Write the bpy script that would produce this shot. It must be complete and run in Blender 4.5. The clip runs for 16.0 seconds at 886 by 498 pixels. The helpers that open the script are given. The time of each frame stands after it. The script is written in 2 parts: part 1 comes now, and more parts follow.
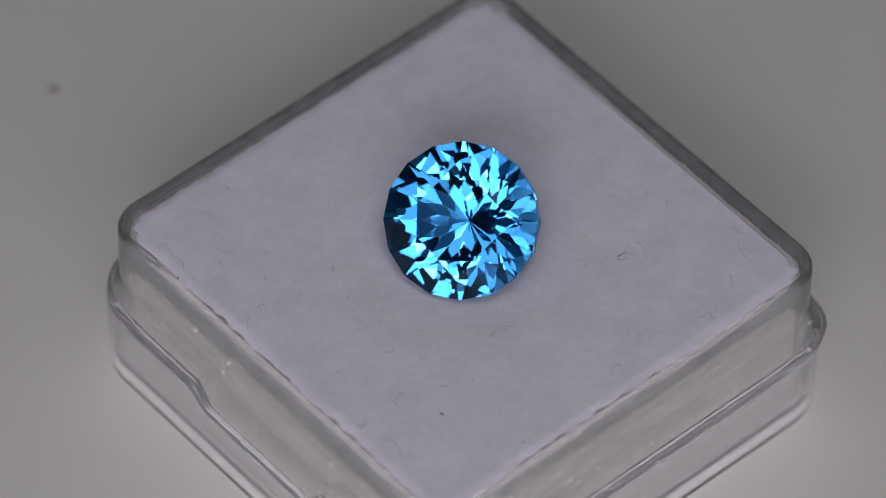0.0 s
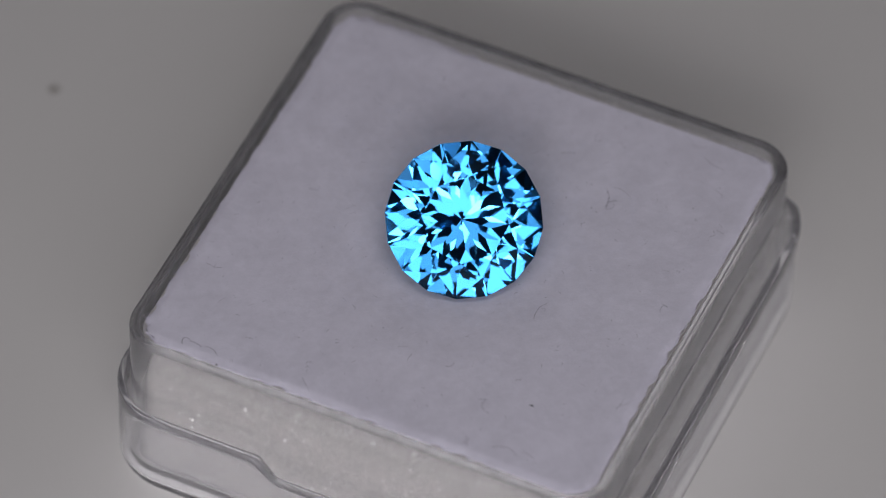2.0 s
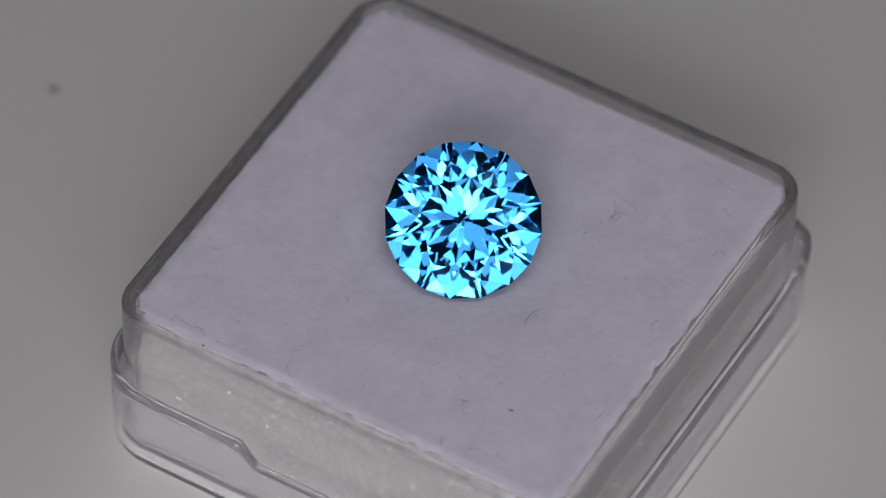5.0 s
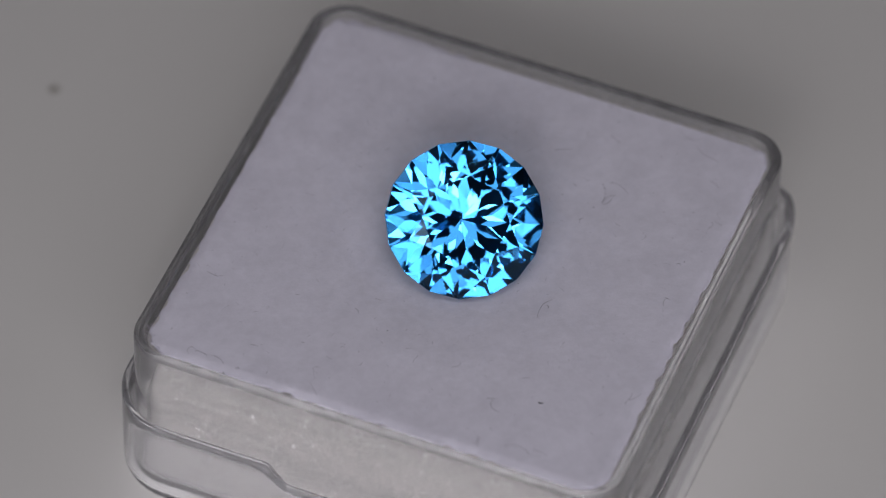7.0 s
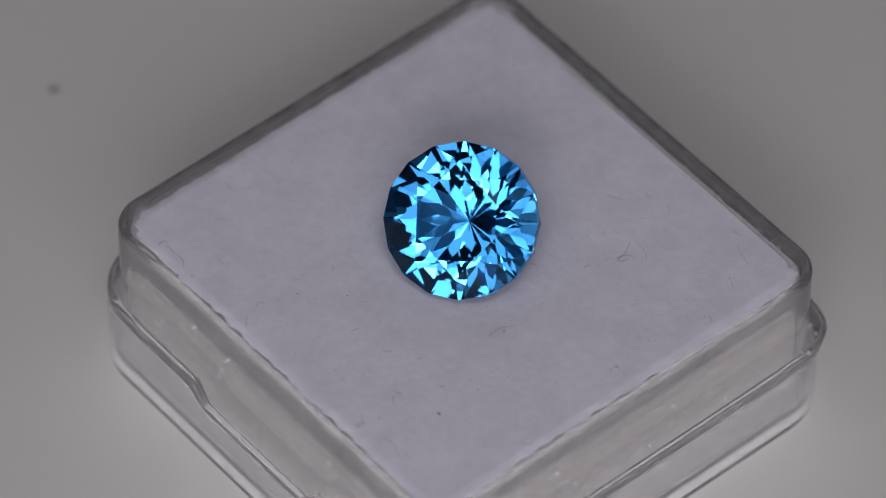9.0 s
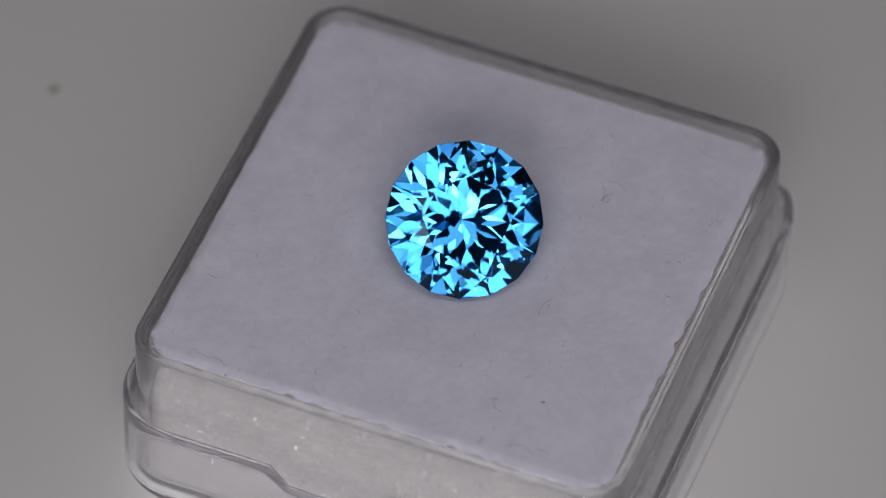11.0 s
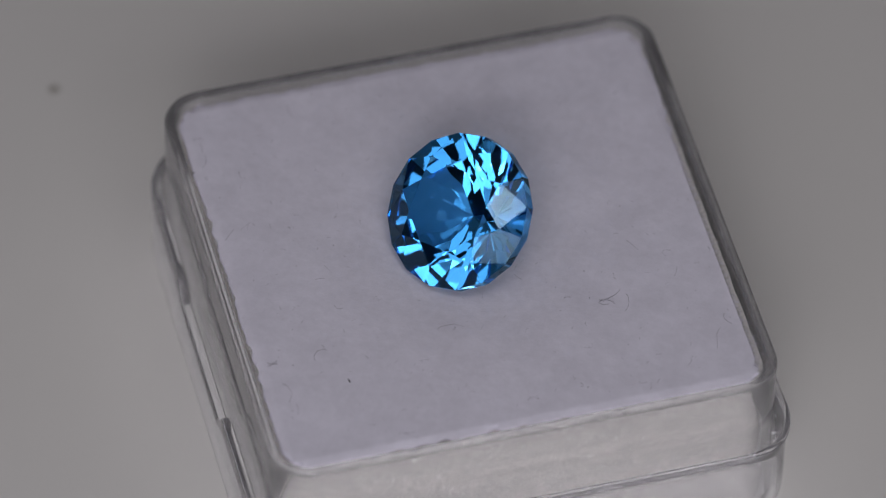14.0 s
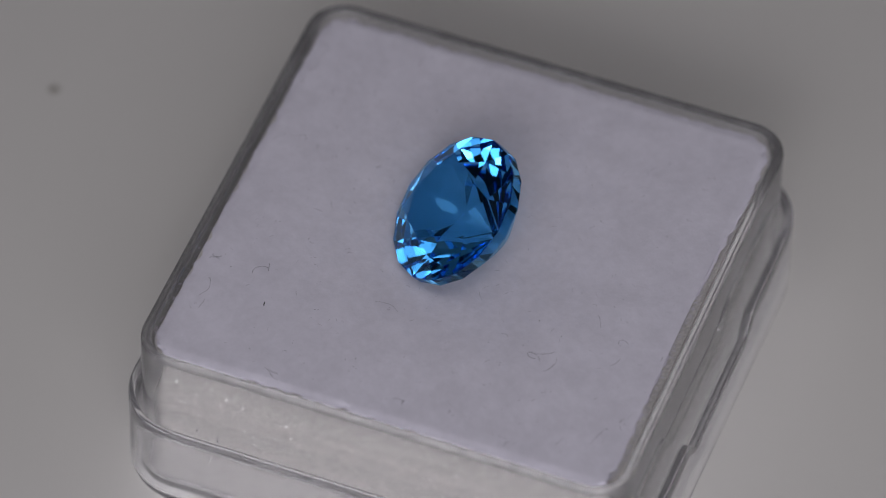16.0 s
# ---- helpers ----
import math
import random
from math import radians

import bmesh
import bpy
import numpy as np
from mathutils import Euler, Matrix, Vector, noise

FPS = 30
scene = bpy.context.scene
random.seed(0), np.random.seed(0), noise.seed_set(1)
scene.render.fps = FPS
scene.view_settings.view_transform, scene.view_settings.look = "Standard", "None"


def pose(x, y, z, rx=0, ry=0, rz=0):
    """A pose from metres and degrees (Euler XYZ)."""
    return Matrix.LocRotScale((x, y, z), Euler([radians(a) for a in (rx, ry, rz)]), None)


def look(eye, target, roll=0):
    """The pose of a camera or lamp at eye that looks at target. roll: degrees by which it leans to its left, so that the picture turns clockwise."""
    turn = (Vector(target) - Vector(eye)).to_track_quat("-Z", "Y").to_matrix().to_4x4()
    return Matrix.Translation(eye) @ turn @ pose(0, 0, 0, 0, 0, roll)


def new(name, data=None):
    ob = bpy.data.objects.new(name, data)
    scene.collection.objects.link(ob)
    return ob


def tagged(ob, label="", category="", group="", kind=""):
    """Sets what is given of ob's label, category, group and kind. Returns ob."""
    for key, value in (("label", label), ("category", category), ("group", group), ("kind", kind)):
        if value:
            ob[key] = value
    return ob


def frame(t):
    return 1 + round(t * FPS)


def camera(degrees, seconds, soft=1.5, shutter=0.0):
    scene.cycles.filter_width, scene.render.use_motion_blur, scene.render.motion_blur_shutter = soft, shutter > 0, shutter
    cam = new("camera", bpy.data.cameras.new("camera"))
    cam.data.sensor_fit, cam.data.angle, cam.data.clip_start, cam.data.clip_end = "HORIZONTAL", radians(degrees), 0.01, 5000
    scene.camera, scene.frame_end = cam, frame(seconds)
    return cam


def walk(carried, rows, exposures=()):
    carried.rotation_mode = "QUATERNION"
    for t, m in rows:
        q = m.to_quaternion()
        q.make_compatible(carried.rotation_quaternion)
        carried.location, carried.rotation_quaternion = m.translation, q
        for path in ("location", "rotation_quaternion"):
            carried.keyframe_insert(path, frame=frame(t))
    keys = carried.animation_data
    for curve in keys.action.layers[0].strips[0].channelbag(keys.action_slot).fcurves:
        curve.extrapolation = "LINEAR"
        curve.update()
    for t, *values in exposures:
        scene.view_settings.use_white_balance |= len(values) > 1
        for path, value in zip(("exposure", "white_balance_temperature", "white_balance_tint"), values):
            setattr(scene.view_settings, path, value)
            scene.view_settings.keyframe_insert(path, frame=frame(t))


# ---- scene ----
# A cut blue gem on a small clear gem box, turning to and fro on a white tabletop
# before a still macro camera.

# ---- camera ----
DUST_MARK = (-0.02531, 0.02230)          # sensor dust, set down on the tabletop
PAD_Z = 0.0115                      # top of the foam pad above the tabletop
cam = camera(7.756, 16.0, soft=1.0)
cam.data.dof.use_dof = True
cam.data.dof.focus_distance = 0.3790
cam.data.dof.aperture_fstop = 27.0
EYE = pose(0.0, -0.24830, 0.28898 + PAD_Z, 40.678, -0.774, 1.1235)
walk(cam, [(0.0, EYE), (16.0, EYE)])

# ---- light ----
scene.view_settings.exposure = 0.0
scene.cycles.max_bounces = 20
scene.cycles.glossy_bounces = 16
scene.cycles.transmission_bounces = 16
world = bpy.data.worlds.new("world")
scene.world = world
world.use_nodes = True
world.node_tree.nodes["Background"].inputs[0].default_value = (0.9, 0.93, 1.0, 1)
world.node_tree.nodes["Background"].inputs[1].default_value = 0.02


def softbox(name, eye, target, sx, sy, watts, colour=(1, 0.98, 0.96)):
    data = bpy.data.lights.new(name, "AREA")
    data.shape, data.size, data.size_y = "RECTANGLE", sx, sy
    data.energy, data.color = watts, colour
    lamp = new(name, data)
    lamp.matrix_world = look(eye, target)
    return lamp


def panel(name, aside, above, far, sx, sy, radiance, colour=(0.965, 0.935, 1.0)):
    """A soft panel, given by its angles from the line between gem and camera."""
    w, u, r = Vector((0, -0.652, 0.758)), Vector((0, 0.758, 0.652)), Vector((1, 0, 0))
    d = (w + r * math.tan(radians(aside)) + u * math.tan(radians(above))).normalized()
    g = Vector((0, 0, PAD_Z + 0.003))
    return softbox(name, g + d * far, g, sx, sy, radiance * math.pi * sx * sy, colour)


panel("upper_strip_light", 0, 18.5, 0.40, 0.35, 0.175, 1.28)
# smaller, brighter panel added before each strip to give it a hot centre
panel("upper_core_light", 4, 17.0, 0.385, 0.085, 0.06, 6.0)
panel("lower_strip_light", 0, -14.8, 0.31, 0.29, 0.112, 2.8)
panel("lower_core_light", -5, -14.0, 0.295, 0.075, 0.045, 7.0)
# weak fill panel, added under the unseen ceiling to lift walls and tabletop
softbox("ceiling_fill_light", (-0.2, 0.2, 1.68), (-0.2, 0.2, 0), 1.2, 1.2, 0.3)


# ---- materials ----
def material(name):
    m = bpy.data.materials.new(name)
    m.use_nodes = True
    m.node_tree.nodes.clear()
    return m, m.node_tree.nodes, m.node_tree.links


def matte(name, colour, rough=0.7, dark=0.85, fine=6000.0, coarse=180.0, bump=0.3, depth=0.00004, sheen=0.0):
    """A dull surface with grain at two scales and fine relief."""
    m, n, l = material(name)
    out, b = n.new("ShaderNodeOutputMaterial"), n.new("ShaderNodeBsdfPrincipled")
    co = n.new("ShaderNodeTexCoord")
    big, small = n.new("ShaderNodeTexNoise"), n.new("ShaderNodeTexNoise")
    big.inputs["Scale"].default_value, big.inputs["Detail"].default_value = coarse, 4
    small.inputs["Scale"].default_value, small.inputs["Detail"].default_value = fine, 6
    small.inputs["Roughness"].default_value = 0.7
    mix, add = n.new("ShaderNodeMix"), n.new("ShaderNodeMath")
    add.operation = "ADD"
    mix.data_type = "RGBA"
    mix.inputs["A"].default_value = (*[c * dark for c in colour], 1)
    mix.inputs["B"].default_value = (*[min(1, c * (2 - dark)) for c in colour], 1)
    half = n.new("ShaderNodeMath")
    half.operation, half.inputs[1].default_value = "MULTIPLY", 0.5
    bp = n.new("ShaderNodeBump")
    bp.inputs["Strength"].default_value, bp.inputs["Distance"].default_value = bump, depth
    for t in (big, small):
        l.new(co.outputs["Object"], t.inputs["Vector"])
    l.new(big.outputs["Fac"], add.inputs[0])
    l.new(small.outputs["Fac"], add.inputs[1])
    l.new(add.outputs[0], half.inputs[0])
    spread = n.new("ShaderNodeMapRange")
    spread.inputs["From Min"].default_value, spread.inputs["From Max"].default_value = 0.36, 0.64
    l.new(half.outputs[0], spread.inputs["Value"])
    l.new(spread.outputs["Result"], mix.inputs["Factor"])
    l.new(small.outputs["Fac"], bp.inputs["Height"])
    l.new(bp.outputs[0], b.inputs["Normal"])
    l.new(mix.outputs["Result"], b.inputs["Base Color"])
    b.inputs["Roughness"].default_value = rough
    b.inputs["Sheen Weight"].default_value = sheen
    l.new(b.outputs[0], out.inputs["Surface"])
    return m


def clear(name, colour, ior, rough=0.0, bump=0.0, scale=300.0, haze=0.0):
    """Real glass or plastic; haze: the share of fine scratches and dust that scatter light."""
    m, n, l = material(name)
    out, g = n.new("ShaderNodeOutputMaterial"), n.new("ShaderNodeBsdfGlass")
    g.inputs["Color"].default_value = (*colour, 1)
    g.inputs["IOR"].default_value, g.inputs["Roughness"].default_value = ior, rough
    top = g
    if haze:
        d, mix = n.new("ShaderNodeBsdfDiffuse"), n.new("ShaderNodeMixShader")
        d.inputs["Color"].default_value = (0.7, 0.69, 0.7, 1)
        co, t, ramp = n.new("ShaderNodeTexCoord"), n.new("ShaderNodeTexNoise"), n.new("ShaderNodeMapRange")
        t.inputs["Scale"].default_value, t.inputs["Detail"].default_value = 900, 5
        ramp.inputs["From Min"].default_value, ramp.inputs["From Max"].default_value = 0.3, 0.7
        ramp.inputs["To Min"].default_value, ramp.inputs["To Max"].default_value = haze * 0.7, haze * 1.3
        l.new(co.outputs["Object"], t.inputs["Vector"])
        l.new(t.outputs["Fac"], ramp.inputs["Value"])
        l.new(ramp.outputs["Result"], mix.inputs["Fac"])
        l.new(g.outputs[0], mix.inputs[1])
        l.new(d.outputs[0], mix.inputs[2])
        top = mix
    if bump:
        co, t, bp = n.new("ShaderNodeTexCoord"), n.new("ShaderNodeTexNoise"), n.new("ShaderNodeBump")
        t.inputs["Scale"].default_value = scale
        bp.inputs["Strength"].default_value, bp.inputs["Distance"].default_value = bump, 0.0002
        l.new(co.outputs["Object"], t.inputs["Vector"])
        l.new(t.outputs["Fac"], bp.inputs["Height"])
        l.new(bp.outputs[0], g.inputs["Normal"])
    l.new(top.outputs[0], out.inputs["Surface"])
    return m


MAT_WHITE = matte("white_tabletop", (0.67, 0.658, 0.628), 0.55, 0.985, 9000, 60, 0.15, 0.00002)
MAT_FOAM = matte("white_flock", (0.67, 0.652, 0.732), 0.95, 0.93, 1700, 420, 0.36, 0.00010, 0.1)
MAT_CUT = matte("cut_foam", (0.60, 0.58, 0.552), 0.8, 0.72, 14000, 5200, 0.8, 0.00012)
MAT_WALL = matte("grey_wall_paint", (0.32, 0.32, 0.33), 0.9, 0.95, 200, 3, 0.1, 0.001)
MAT_GLINT = matte("white_glint", (0.95, 0.95, 0.93), 0.15, 0.98)
MAT_LINT = matte("grey_lint", (0.17, 0.16, 0.19), 0.9, 0.8)
MAT_SPECK = matte("dark_speck", (0.05, 0.05, 0.06), 0.8, 0.8)
MAT_DUST_MARK = matte("brown_dust_mark", (0.12, 0.08, 0.05), 0.8, 0.9)
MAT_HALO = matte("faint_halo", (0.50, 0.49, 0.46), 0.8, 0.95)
MAT_PLASTIC = clear("clear_styrene", (0.985, 0.985, 0.985), 1.55, 0.0, 0.02, 300.0, 0.11)
MAT_CHIP = clear("splintered_styrene", (0.97, 0.97, 0.97), 1.5, 0.3, 0.0, 300.0, 0.45)
MAT_LID = clear("clear_lid_styrene", (0.97, 0.97, 0.975), 1.55, 0.0, 0.02, 300.0, 0.085)
MAT_GEM = clear("blue_gem", (0.51, 0.81, 1.0), 1.68)


# ---- helpers for building ----
def finish(name, bm, mat, smooth=0.0, keep=False):
    """Links a bmesh as an object; edges under that many degrees are shaded smooth."""
    if not keep:
        bmesh.ops.recalc_face_normals(bm, faces=bm.faces)
    me = bpy.data.meshes.new(name)
    if smooth:
        for f in bm.faces:
            f.smooth = True
        for e in bm.edges:
            e.smooth = len(e.link_faces) == 2 and e.calc_face_angle(0) < radians(smooth)
    bm.to_mesh(me)
    bm.free()
    me.materials.append(mat)
    return new(name, me)


def part(name, bm, mat, parent, label="", smooth=0.0, keep=False):
    ob = finish(name, bm, mat, smooth, keep)
    ob.parent = parent
    return tagged(ob, label)


def ring(half, r, steps=10, side=44):
    """Points of a rounded square, evenly along its sides."""
    pts = []
    for k in range(4):
        a0 = k * math.pi / 2
        ux, uy = math.cos(a0), math.sin(a0)
        for i in range(side):
            s = (i / side * 2 - 1) * (half - r)
            pts.append((ux * half - uy * s, uy * half + ux * s))
        cx, cy = (half - r) * (ux - uy), (half - r) * (uy + ux)
        for i in range(steps):
            a = a0 + i / steps * math.pi / 2
            pts.append((cx + r * math.cos(a), cy + r * math.sin(a)))
    return pts


def shell(profile, radius, height=None, shrink=1.0, side=44):
    """A closed solid from rounded squares; profile: (half, z) from the outer bottom round to the inner bottom."""
    bm = bmesh.new()
    top = max(p[0] for p in profile)
    loops = []
    for half, z in profile:
        r = max(0.0003, radius - (top - half) * shrink)
        loops.append([bm.verts.new((x, y, height(x, y, z) if height else z)) for x, y in ring(half, r, 10, side)])
    n = len(loops[0])
    for a, b in zip(loops, loops[1:]):
        for i in range(n):
            bm.faces.new((a[i], a[(i + 1) % n], b[(i + 1) % n], b[i]))
    bm.faces.new(loops[0][::-1])
    bm.faces.new(loops[-1])
    return bm


def arc(cx, cz, r, a0, a1, n):
    return [(cx + r * math.cos(radians(a0 + (a1 - a0) * i / n)), cz + r * math.sin(radians(a0 + (a1 - a0) * i / n))) for i in range(n + 1)]


moving = []                          # all that turns with the box


def thing(name, label, category):
    ob = tagged(new(name), label, category)
    moving.append(ob)
    return ob


BOX = pose(0, 0, 0, 0, 0, 42) @ pose(0.00040, 0.00002, 0)


# ---- unseen room added round the table ----
def slab(name, x0, x1, y0, y1, z0, z1, mat, label, category):
    bm = bmesh.new()
    bmesh.ops.create_cube(bm, size=1)
    for v in bm.verts:
        v.co = ((x0 + x1) / 2 + v.co.x * (x1 - x0), (y0 + y1) / 2 + v.co.y * (y1 - y0), (z0 + z1) / 2 + v.co.z * (z1 - z0))
    return tagged(finish(name, bm, mat), label, category, kind="structure")


def room():
    """Small plain enclosure added out of view, the white top as its floor."""
    a, h, t = 0.95, 1.7, 0.08
    slab("tabletop", -a - t, a + t, -a - t, a + t, -0.03, 0.0, MAT_WHITE, "smooth matt white tabletop under the gem box", "tabletop")
    slab("ceiling", -a - t, a + t, -a - t, a + t, h, h + t, MAT_WALL, "plain matt grey ceiling over the tabletop", "ceiling")
    slab("wall_north", -a - t, a + t, a, a + t, 0.0, h, MAT_WALL, "plain matt grey wall", "wall")
    slab("wall_south", -a - t, a + t, -a - t, -a, 0.0, h, MAT_WALL, "plain matt grey wall", "wall")
    slab("wall_east", a, a + t, -a, a, 0.0, h, MAT_WALL, "plain matt grey wall", "wall")
    slab("wall_west", -a - t, -a, -a, a, 0.0, h, MAT_WALL, "plain matt grey wall", "wall")


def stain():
    """Sensor dust, drawn as a small brownish spot with pale halo on the tabletop."""
    ob = tagged(new("sensor_dust_mark"), "small faint brownish round spot on the white tabletop", "stain")
    ob.location = (DUST_MARK[0], DUST_MARK[1], 0)
    for name, r, h, mat in (("halo", 0.00044, 0.00002, MAT_HALO), ("core", 0.00016, 0.00004, MAT_DUST_MARK)):
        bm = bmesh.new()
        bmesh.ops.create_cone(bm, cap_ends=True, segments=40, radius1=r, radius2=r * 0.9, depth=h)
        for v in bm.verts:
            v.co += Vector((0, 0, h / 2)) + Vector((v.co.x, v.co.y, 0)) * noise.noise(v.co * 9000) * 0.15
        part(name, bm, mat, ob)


# ---- the gem box ----
LEDGE, RIM, NOTCH = 0.0065, 0.0118, 0.0014


def lid(box):
    """The outer half of the box, slipped under the tray, with a thumb notch in two sides."""
    def height(x, y, z):
        if z < 0.0035 or abs(x) < 0.0140:
            return z
        cut = min(1.0, max(0.0, (0.0056 - abs(y)) / 0.0011))
        return z - NOTCH * cut * (z - 0.0035) / (LEDGE - 0.0035)
    o, i = 0.01610, 0.01552
    prof = [(o - 0.0009, 0.0001)] + arc(o - 0.0008, 0.0009, 0.0008, -80, 0, 6) + [(o, 0.0036), (o, 0.0052)]
    prof += arc(o - 0.00012, LEDGE - 0.00012, 0.00012, 0, 90, 3) + arc(i + 0.00012, LEDGE - 0.00012, 0.00012, 90, 180, 3)
    prof += [(i, 0.0052), (i, 0.0036), (i, 0.0009), (i - 0.0003, 0.0006)]
    bm = shell(prof, 0.0041, height, 1.64)
    for v in bm.verts:              # one corner of the lip is bent outwards and splintered
        d = (v.co.xy - Vector((0.0148, -0.0148))).length
        if v.co.z > 0.0051 and d < 0.0032:
            k = (1 - d / 0.0032) * (v.co.z - 0.0051) / 0.0014
            v.co += Vector((0.00034, -0.00028, 0.00022)) * k
    bmesh.ops.transform(bm, matrix=BOX, verts=bm.verts)
    part("lid", bm, MAT_LID, box, "clear lid with thumb notches, slipped under the tray", 35).visible_shadow = False


def chips(box):
    """The whitened, splintered corner of the lid."""
    rnd = random.Random(12)
    bm = bmesh.new()
    for _ in range(9):
        a = radians(rnd.uniform(-75, -15))
        r = 0.0041 + rnd.uniform(-0.0006, 0.0)
        p = Vector((0.0120 + r * math.cos(a), -0.0120 + r * math.sin(a), LEDGE + rnd.uniform(-0.0009, 0.00008)))
        vs = [bm.verts.new(BOX @ (p + Vector([rnd.uniform(-1, 1) * 0.00016 for _ in range(3)]))) for _ in range(4)]
        for f in ((0, 1, 2), (0, 2, 3), (0, 3, 1), (1, 3, 2)):
            bm.faces.new([vs[k] for k in f])
    part("chipped_corner", bm, MAT_CHIP, box, "whitened splintered plastic corner")


def tray(box):
    o, t = 0.01507, 0.00062
    z0 = 0.0007
    prof = [(o - 0.0006, z0)] + arc(o - 0.0005, z0 + 0.0005, 0.0005, -80, 0, 4) + [(o, 0.0040), (o, 0.0080)]
    prof += arc(o - 0.00025, RIM - 0.00025, 0.00025, 0, 90, 5) + arc(o - t + 0.00018, RIM - 0.00018, 0.00018, 90, 180, 4)
    prof += [(o - t, 0.0080), (o - t, 0.0040), (o - t, z0 + 0.0006), (o - t - 0.0002, z0 + 0.0004)]
    bm = shell(prof, 0.0024)
    bmesh.ops.transform(bm, matrix=BOX, verts=bm.verts)
    part("tray", bm, MAT_PLASTIC, box, "", 35).visible_shadow = False


DENT = 0.00040                      # the gem has pressed the soft foam in a little


def pad(box):
    """The foam block in the tray, with a slightly ragged cut edge."""
    o = 0.01430
    rnd = random.Random(3)
    block = shell([(o - 0.0002, 0.0012)] + [(o - rnd.uniform(0, 0.00012), 0.0014 + 0.00032 * k) for k in range(31)] + [(o - 0.00004, PAD_Z - 0.00028), (o - 0.0011, PAD_Z - 0.00085)], 0.0016)
    for v in block.verts:
        v.co += Vector((v.co.x, v.co.y, 0)).normalized() * min(0, noise.noise(v.co * 900)) * 0.00012
    bmesh.ops.transform(block, matrix=BOX, verts=block.verts)
    foam = part("foam_block", block, MAT_CUT, box, "grainy cream foam block behind the clear walls", 50)
    prof = [(o - 0.0011, PAD_Z - 0.00075), (o - 0.0003, PAD_Z - 0.00014), (o - 0.00003, PAD_Z - 0.00012), (o, PAD_Z - 0.00008), (o - 0.0001, PAD_Z)]
    prof += [(o - 0.00016, PAD_Z + 1e-6)] + [((o - 0.0002) * (1 - i / 48), PAD_Z + 1e-6) for i in range(1, 48)]
    bm = shell(prof, 0.0018, None, 1.0, 110)
    for v in bm.verts:
        if v.co.z > PAD_Z - 0.00001:
            d = math.hypot(v.co.x, v.co.y)
            v.co.z -= DENT * (1 - min(1, max(0, (d - 0.0036) / 0.0055)) ** 0.7) - noise.noise(v.co * 250) * 0.00004
    for v in bm.verts:
        if max(abs(v.co.x), abs(v.co.y)) > 0.01385:
            d = Vector((v.co.x, v.co.y, 0)).normalized()
            flat = Vector((v.co.x, v.co.y, 0))
            ragged = abs(noise.noise(flat * 1700)) * 0.00016 + abs(noise.noise(flat * 700)) * 0.00042 + abs(noise.noise(flat * 230)) * 0.00016
            if v.co.z > PAD_Z - 0.00030:
                v.co.z -= 0.00010 + 0.00006 * noise.noise(flat * 900)
            worn = 0.00040 * min(1, max(0, (0.009 - v.co.y) / 0.008)) if v.co.x > 0.0138 else 0.0
            v.co -= d * (ragged + worn)
    bmesh.ops.transform(bm, matrix=BOX, verts=bm.verts)
    return part("flocked_cover", bm, MAT_FOAM, box, "soft fuzzy white flocked cover", 50), foam


# ---- the gem ----
GEM_AT = Vector((0.000024, -0.000502, 0.014776))      # centre of the girdle's upper edge
GEM_TURN = pose(0, 0, 0, 0, 0, -108.745) @ pose(0, 0, 0, 0, 42.04, 0) @ pose(0, 0, 0, 0, 0, 14.117)


def gem_facets(R, girdle, table_share, star_share, crown, inner, outer, tip_r):
    """The facets of a round brilliant with a sixteen-sided girdle, by kind."""
    table, star_r = table_share * R, star_share * R
    slope = math.tan(radians(crown))
    zt = (R - table) * slope

    def ringv(r, z, n, off):
        return [Vector((r * math.cos(2 * math.pi * (i + off) / n), r * math.sin(2 * math.pi * (i + off) / n), z)) for i in range(n)]
    up, lo = ringv(R, 0, 16, 0), ringv(R, -girdle, 16, 0)
    # mains lie at odd sixteenths; the star tips at even ones, on the mains' planes
    tb = ringv(table, zt, 8, 0.5)
    st = ringv(star_r, (R - star_r * math.cos(math.pi / 8)) * slope, 8, 0)
    facets = {"table": [tb], "crown": [], "girdle": [], "pavilion": []}
    for k in range(8):
        a, b = st[k], st[(k + 1) % 8]
        tip, g0, g1 = up[2 * k + 1], up[2 * k], up[(2 * k + 2) % 16]
        facets["crown"] += [(tb[k], a, tip, b), (tb[k - 1], a, tb[k]), (a, g0, tip), (b, tip, g1)]
    facets["girdle"] = [(up[i], lo[i], lo[(i + 1) % 16], up[(i + 1) % 16]) for i in range(16)]
    # sixteen pointed mains round the culet, and sixteen steeper facets down from the girdle
    ti, to, c16 = math.tan(radians(inner)), math.tan(radians(outer)), math.cos(math.pi / 16)
    deep = tip_r * ti + c16 * (1 - tip_r) * to
    low_r = (deep - c16 * to) / (c16 * ti - to)
    culet = Vector((0, 0, -girdle - R * deep))
    low = ringv(low_r * R, -girdle - R * (deep - c16 * low_r * ti), 16, 0.5)
    tips = ringv(tip_r * R, -girdle - R * (deep - tip_r * ti), 16, 0)
    for k in range(16):
        j = (k + 1) % 16
        facets["pavilion"] += [(culet, low[k], tips[k], low[k - 1]), (low[k], tips[j], lo[j], lo[k], tips[k])]
    return facets


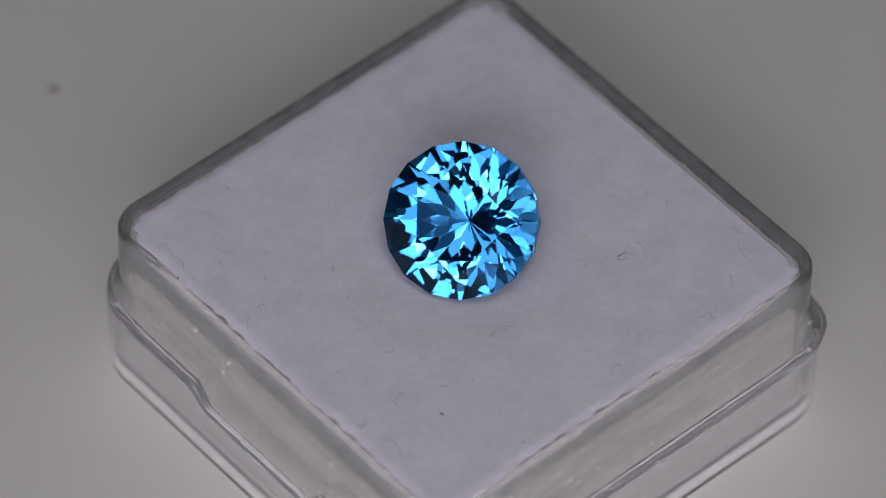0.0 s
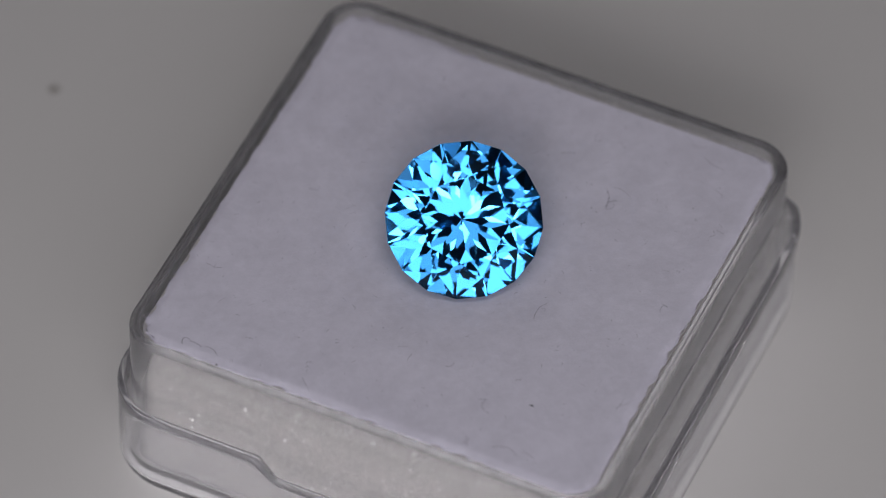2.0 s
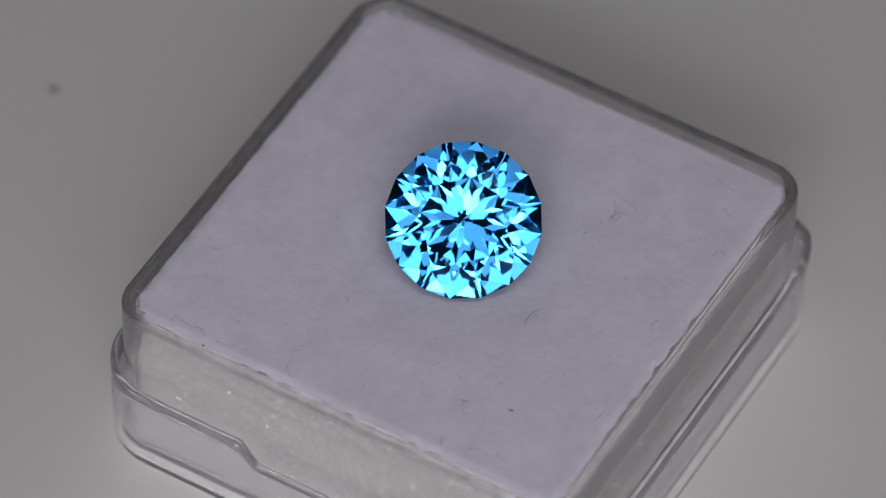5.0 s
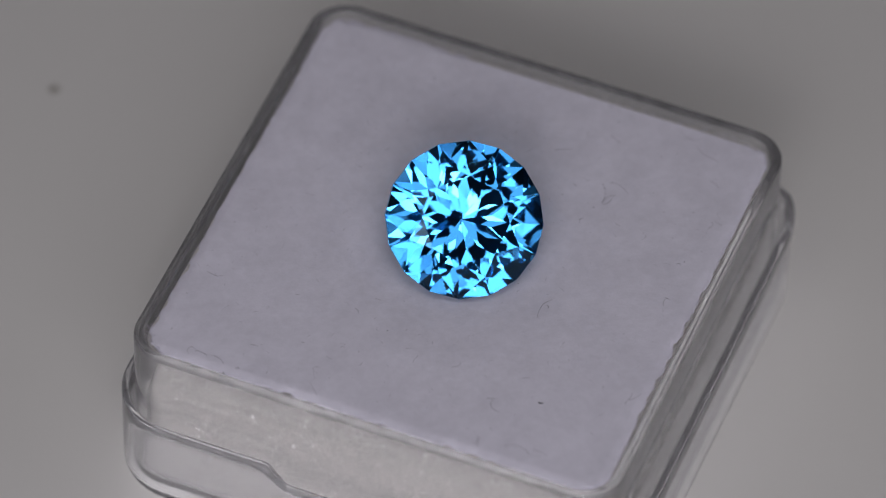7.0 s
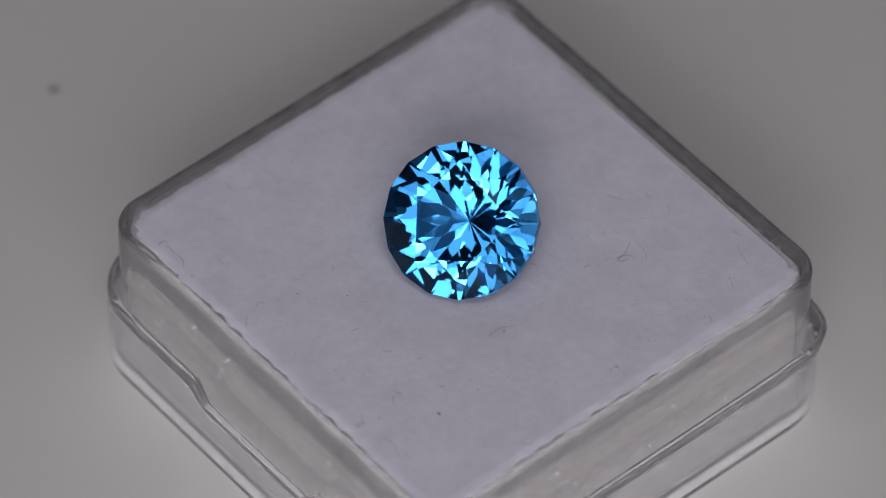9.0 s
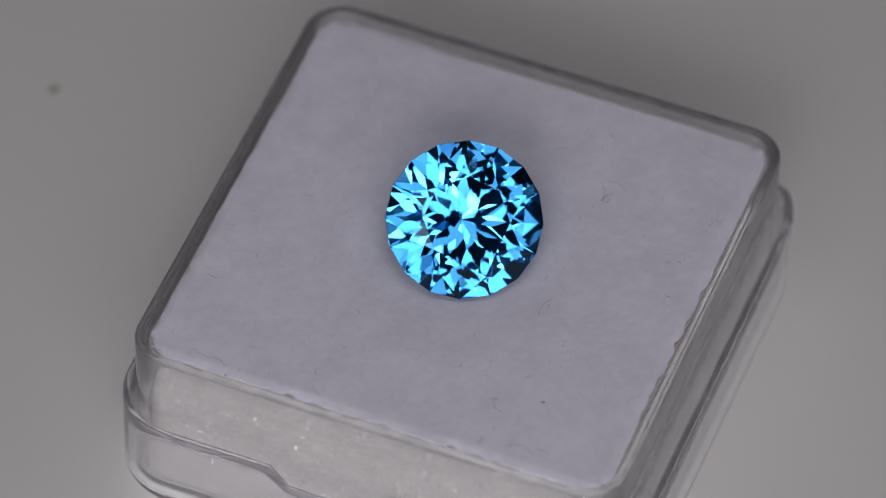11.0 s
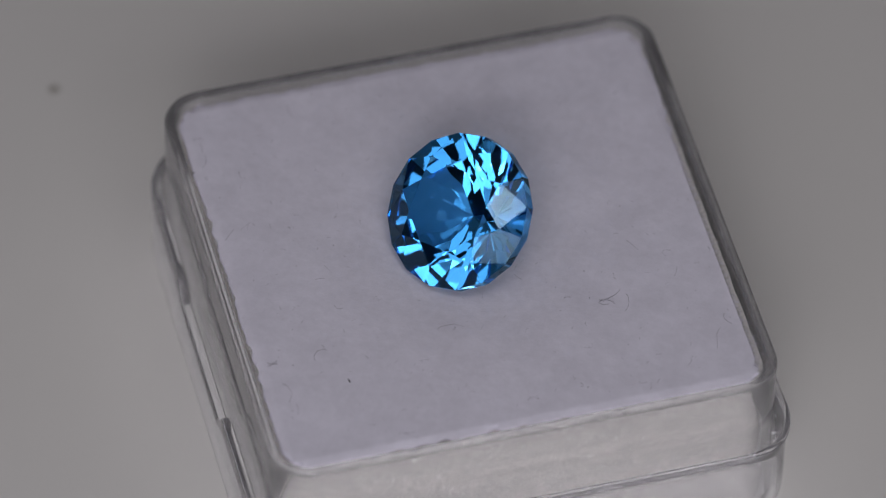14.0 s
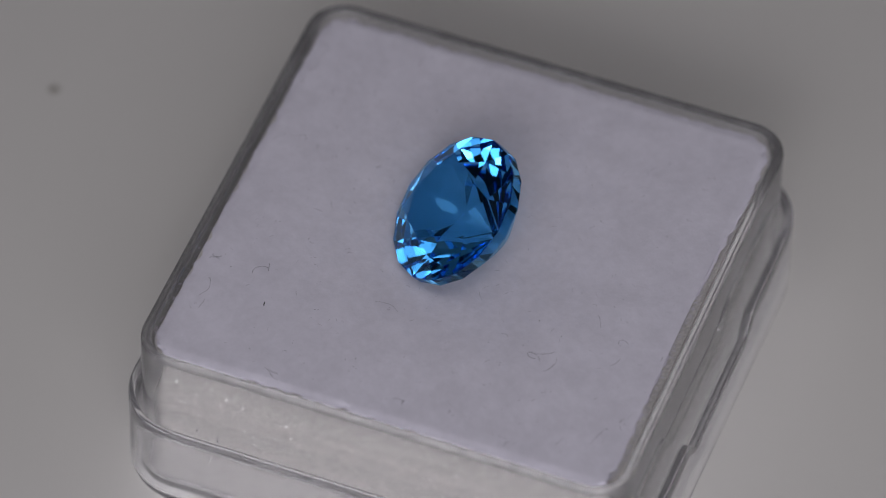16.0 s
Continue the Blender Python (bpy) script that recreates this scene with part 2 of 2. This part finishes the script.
def gem():
    """A round brilliant, lying on its pavilion."""
    ob = thing("gemstone", "round faceted bright blue gemstone lying tilted on the white pad", "gemstone")
    middle = Vector((0, 0, -0.0012))
    for kind, faces in gem_facets(0.00461, 0.000686, 0.551, 0.7545, 29.2, 40.3, 43.05, 0.57).items():
        b = bmesh.new()
        for pts in faces:
            if (pts[1] - pts[0]).cross(pts[2] - pts[1]).dot(sum(pts, Vector()) / len(pts) - middle) < 0:
                pts = pts[::-1]
            b.faces.new([b.verts.new(GEM_AT + GEM_TURN @ p) for p in pts])
        part(kind, b, MAT_GEM, ob, keep=True)


# ---- lint ----
def thread(bm, pts, r):
    """A thin thread with three sides along the points."""
    rows = []
    for i, p in enumerate(pts):
        d = (pts[min(i + 1, len(pts) - 1)] - pts[max(i - 1, 0)]).normalized()
        n = d.cross(Vector((0, 0, 1))).normalized()
        u = n.cross(d)
        w = r * (0.45 if i in (0, len(pts) - 1) else 1)
        rows.append([bm.verts.new(p + (n * math.cos(a) + u * math.sin(a)) * w) for a in (0, 2.09, 4.19)])
    for a, b in zip(rows, rows[1:]):
        for k in range(3):
            bm.faces.new((a[k], a[(k + 1) % 3], b[(k + 1) % 3], b[k]))
    bm.faces.new(rows[0][::-1])
    bm.faces.new(rows[-1])


def worm(x, y, angle, length, curl, rnd, z=PAD_Z, n=12, wobble=0.16):
    p, a = Vector((x, y, z)), radians(angle)
    pts = []
    for i in range(n):
        pts.append(p.copy())
        a += curl / n + rnd.uniform(-wobble, wobble)
        p += Vector((math.cos(a), math.sin(a), 0)) * length / n
        p.z = z + abs(math.sin(i * 0.9)) * 0.00005
    return pts


def lint():
    rnd = random.Random(4)
    # place on the pad in millimetres, direction, length, curl
    strands = ((-4.1, -14.3, 21, 1.8, -1.6), (-2.7, -15.2, -42, 0.9, -1.0), (-3.2, -11.9, 161, 1.4, -2.0), (-3.5, -10.7, 10, 0.7, -1.0),
               (-5.4, -13.6, 82, 0.7, -0.1), (-5.6, -13.3, -23, 0.8, 2.7), (1.9, -6.5, 83, 1.8, -2.2), (2.7, -6.1, -19, 0.4, 3.4),
               (-0.9, -10.2, -6, 0.4, -0.6), (3.5, -14.4, 18, 1.0, 0.5), (3.8, -14.2, -31, 1.0, 1.1), (9.2, -0.3, 54, 1.7, -0.1),
               (10.3, 1.0, -28, 1.5, -0.9), (9.2, -0.3, -56, 0.8, 1.1))
    hairs = ((9.2, -0.2, 44, 1.1, -1.5), (8.5, 4.7, -25, 1.1, -0.2), (11.3, 5.2, -185, 1.2, 3.5), (12.0, 4.3, -61, 0.9, -0.3),
             (13.2, 6.2, 114, 0.4, -0.5), (16.0, 2.4, -91, 1.1, 0.6), (16.3, 1.3, -92, 1.8, 0.7), (15.9, -2.1, 90, 0.8, 0.4),
             (3.9, -0.7, -29, 0.7, 1.2), (7.3, -1.0, 75, 0.5, -1.8), (-17.5, -0.4, 115, 0.9, -4.1), (-17.1, -0.4, -23, 0.9, -0.6),
             (-16.4, -1.1, -22, 1.1, -0.7), (-15.5, -2.7, 126, 0.5, -4.3))
    wisps = ((-14.0, -1.3, -35, 0.4, -0.2), (-12.1, -5.3, -84, 1.2, 0.0), (-11.5, -4.8, 116, 0.8, -3.6), (-9.4, -3.7, 23, 0.3, -1.2),
             (-7.4, -1.4, -53, 0.5, -1.5), (-6.1, -6.5, 33, 0.6, 0.2), (-4.2, -7.7, -52, 0.7, 2.1), (8.9, -8.8, 121, 0.8, -2.6),
             (9.2, -8.2, -59, 0.5, -0.4), (13.9, -4.6, -19, 0.7, 1.5), (14.5, -4.3, -49, 0.6, -0.2), (11.0, -6.3, 52, 0.4, -2.7),
             (-14.0, 4.8, -71, 1.1, 0.5))
    for x, y, a, length, curl in strands + hairs + wisps:
        ob = thing("lint_strand", "fine curled grey lint strand lying on the white pad", "lint")
        bm = bmesh.new()
        thread(bm, worm(x / 1000, y / 1000, a, length / 1000, curl, rnd, n=22), 0.0000095)
        part("strand", bm, MAT_LINT, ob)
        tagged(ob, group="lint on the pad")
    flecks = [(-0.8, -12.3, 0.20, 0.045, -35, MAT_SPECK), (-16.3, -2.6, 0.07, 0.07, 0, MAT_SPECK)]
    flecks += [(x, y, rnd.uniform(0.025, 0.05), 0.025, rnd.uniform(0, 180), MAT_LINT) for x, y in
               ((9.0, 2.0), (8.6, -0.3), (11.5, -6.3), (-4.2, -12.8), (7.4, 1.4), (-14.0, -3.6), (-6.4, -3.7))]
    for x, y, sx, sy, a, mat in flecks:
        ob = thing("dark_speck", "tiny dark fleck lying on the white pad", "speck")
        bm = bmesh.new()
        bmesh.ops.create_icosphere(bm, subdivisions=1, radius=1)
        bmesh.ops.transform(bm, matrix=pose(x / 1000, y / 1000, PAD_Z + 0.00002, 0, 0, a) @ Matrix.Diagonal((sx / 1000, sy / 1000, 0.00004, 1)), verts=bm.verts)
        part("fleck", bm, mat, ob)
    for x, y in ((2.32, -18.18), (3.58, -17.46)):
        ob = thing("dark_speck", "tiny black fleck stuck on the clear lid edge", "speck")
        bm = bmesh.new()
        bmesh.ops.create_icosphere(bm, subdivisions=1, radius=0.00006)
        bmesh.ops.translate(bm, vec=(x / 1000, y / 1000, LEDGE + 0.00003), verts=bm.verts)
        part("fleck", bm, MAT_SPECK, ob)
    # countless fine hairs and dust bits
    bm = bmesh.new()
    for _ in range(300):
        x, y = rnd.uniform(-0.0135, 0.0135), rnd.uniform(-0.0135, 0.0135)
        p = BOX @ Vector((x, y, 0))
        thread(bm, worm(p.x, p.y, rnd.uniform(0, 360), rnd.uniform(0.00006, 0.0006), rnd.uniform(-2, 2), rnd, n=5), 0.0000055)
    ob = thing("lint_dust", "scattered fine grey lint and dust on the pad", "lint")
    part("dust", bm, MAT_LINT, ob)
    tagged(ob, kind="stuff")


def fringe(cover, foam):
    """Frayed edge of the cut foam; white bits on its sides stand for glints."""
    rnd = random.Random(9)
    bm, bits = bmesh.new(), bmesh.new()
    pts = ring(0.01420, 0.0016)
    for _ in range(2400):
        x, y = rnd.choice(pts)
        d = Vector((x, y, 0)).normalized()
        side = Vector((-d.y, d.x, 0))
        p = BOX @ (Vector((x, y, PAD_Z - 0.0001)) + side * rnd.uniform(-0.0004, 0.0004) - d * (rnd.uniform(0, 0.0003) + (0.0003 if x > 0.0138 and y < 0.004 else 0)))
        q = (BOX.to_3x3() @ (d + side * rnd.uniform(-0.8, 0.8))).normalized()
        k = 1.6 if x > 0.0138 and y < 0.004 else 0.9
        q *= k
        thread(bm, [p, p + q * rnd.uniform(0.00005, 0.0001) + Vector((0, 0, rnd.uniform(0, 0.00006))), p + q * rnd.uniform(0.0001, 0.00022)], 0.00001)
    # small white tetrahedra that imitate the sparkle of the foam's grain
    for _ in range(2600):
        k = rnd.randrange(4)
        s, z = rnd.uniform(-0.0125, 0.0125), rnd.uniform(0.0014, PAD_Z - 0.0004)
        p = BOX @ (pose(0, 0, 0, 0, 0, 90 * k) @ Vector((0.01431, s, z)))
        r = rnd.choice((0.00004, 0.00005, 0.00005, 0.00006, 0.00009))
        vs = [bits.verts.new(p + Vector([rnd.uniform(-1, 1) * r * 1.4 for _ in range(3)])) for _ in range(4)]
        for a, b, c in ((0, 1, 2), (0, 2, 3), (0, 3, 1), (1, 3, 2)):
            bits.faces.new((vs[a], vs[b], vs[c]))
    tagged(part("frayed_edge", bm, MAT_FOAM, cover), kind="stuff")
    tagged(part("crumbs", bits, MAT_GLINT, foam, "glinting white foam crumbs"), kind="stuff")


room()
# the mark of dust on the sensor
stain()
gem_box = thing("gem_box", "open clear plastic square gem box holding a white pad", "box")
lid(gem_box)
chips(gem_box)
tray(gem_box)
fringe(*pad(gem_box))
gem()
lint()


# ---- turning ----
def turn(t):
    """The box's angle: steady turning, with quick reversals."""
    knots = ((0.0, 0.0), (0.08, 0.0), (1.722, 29.2), (3.656, -5.2), (6.233, 40.35), (8.78, -4.6), (10.81, 30.9), (16.0, -61.97))
    for (t0, a0), (t1, a1) in zip(knots, knots[1:]):
        if t <= t1:
            return a0 + (a1 - a0) * (t - t0) / (t1 - t0)
    return knots[-1][1]


def motions():
    times = sorted({round(i * 0.25, 3) for i in range(65)} | {0.08, 1.72, 3.66, 6.23, 8.78, 10.81, 12.65, 12.93})
    rows = [(t, pose(0, 0.00068 * min(1, max(0, (t - 12.65) / 0.28)), 0, 0, 0, turn(t))) for t in times]
    for ob in moving:
        walk(ob, rows)


motions()
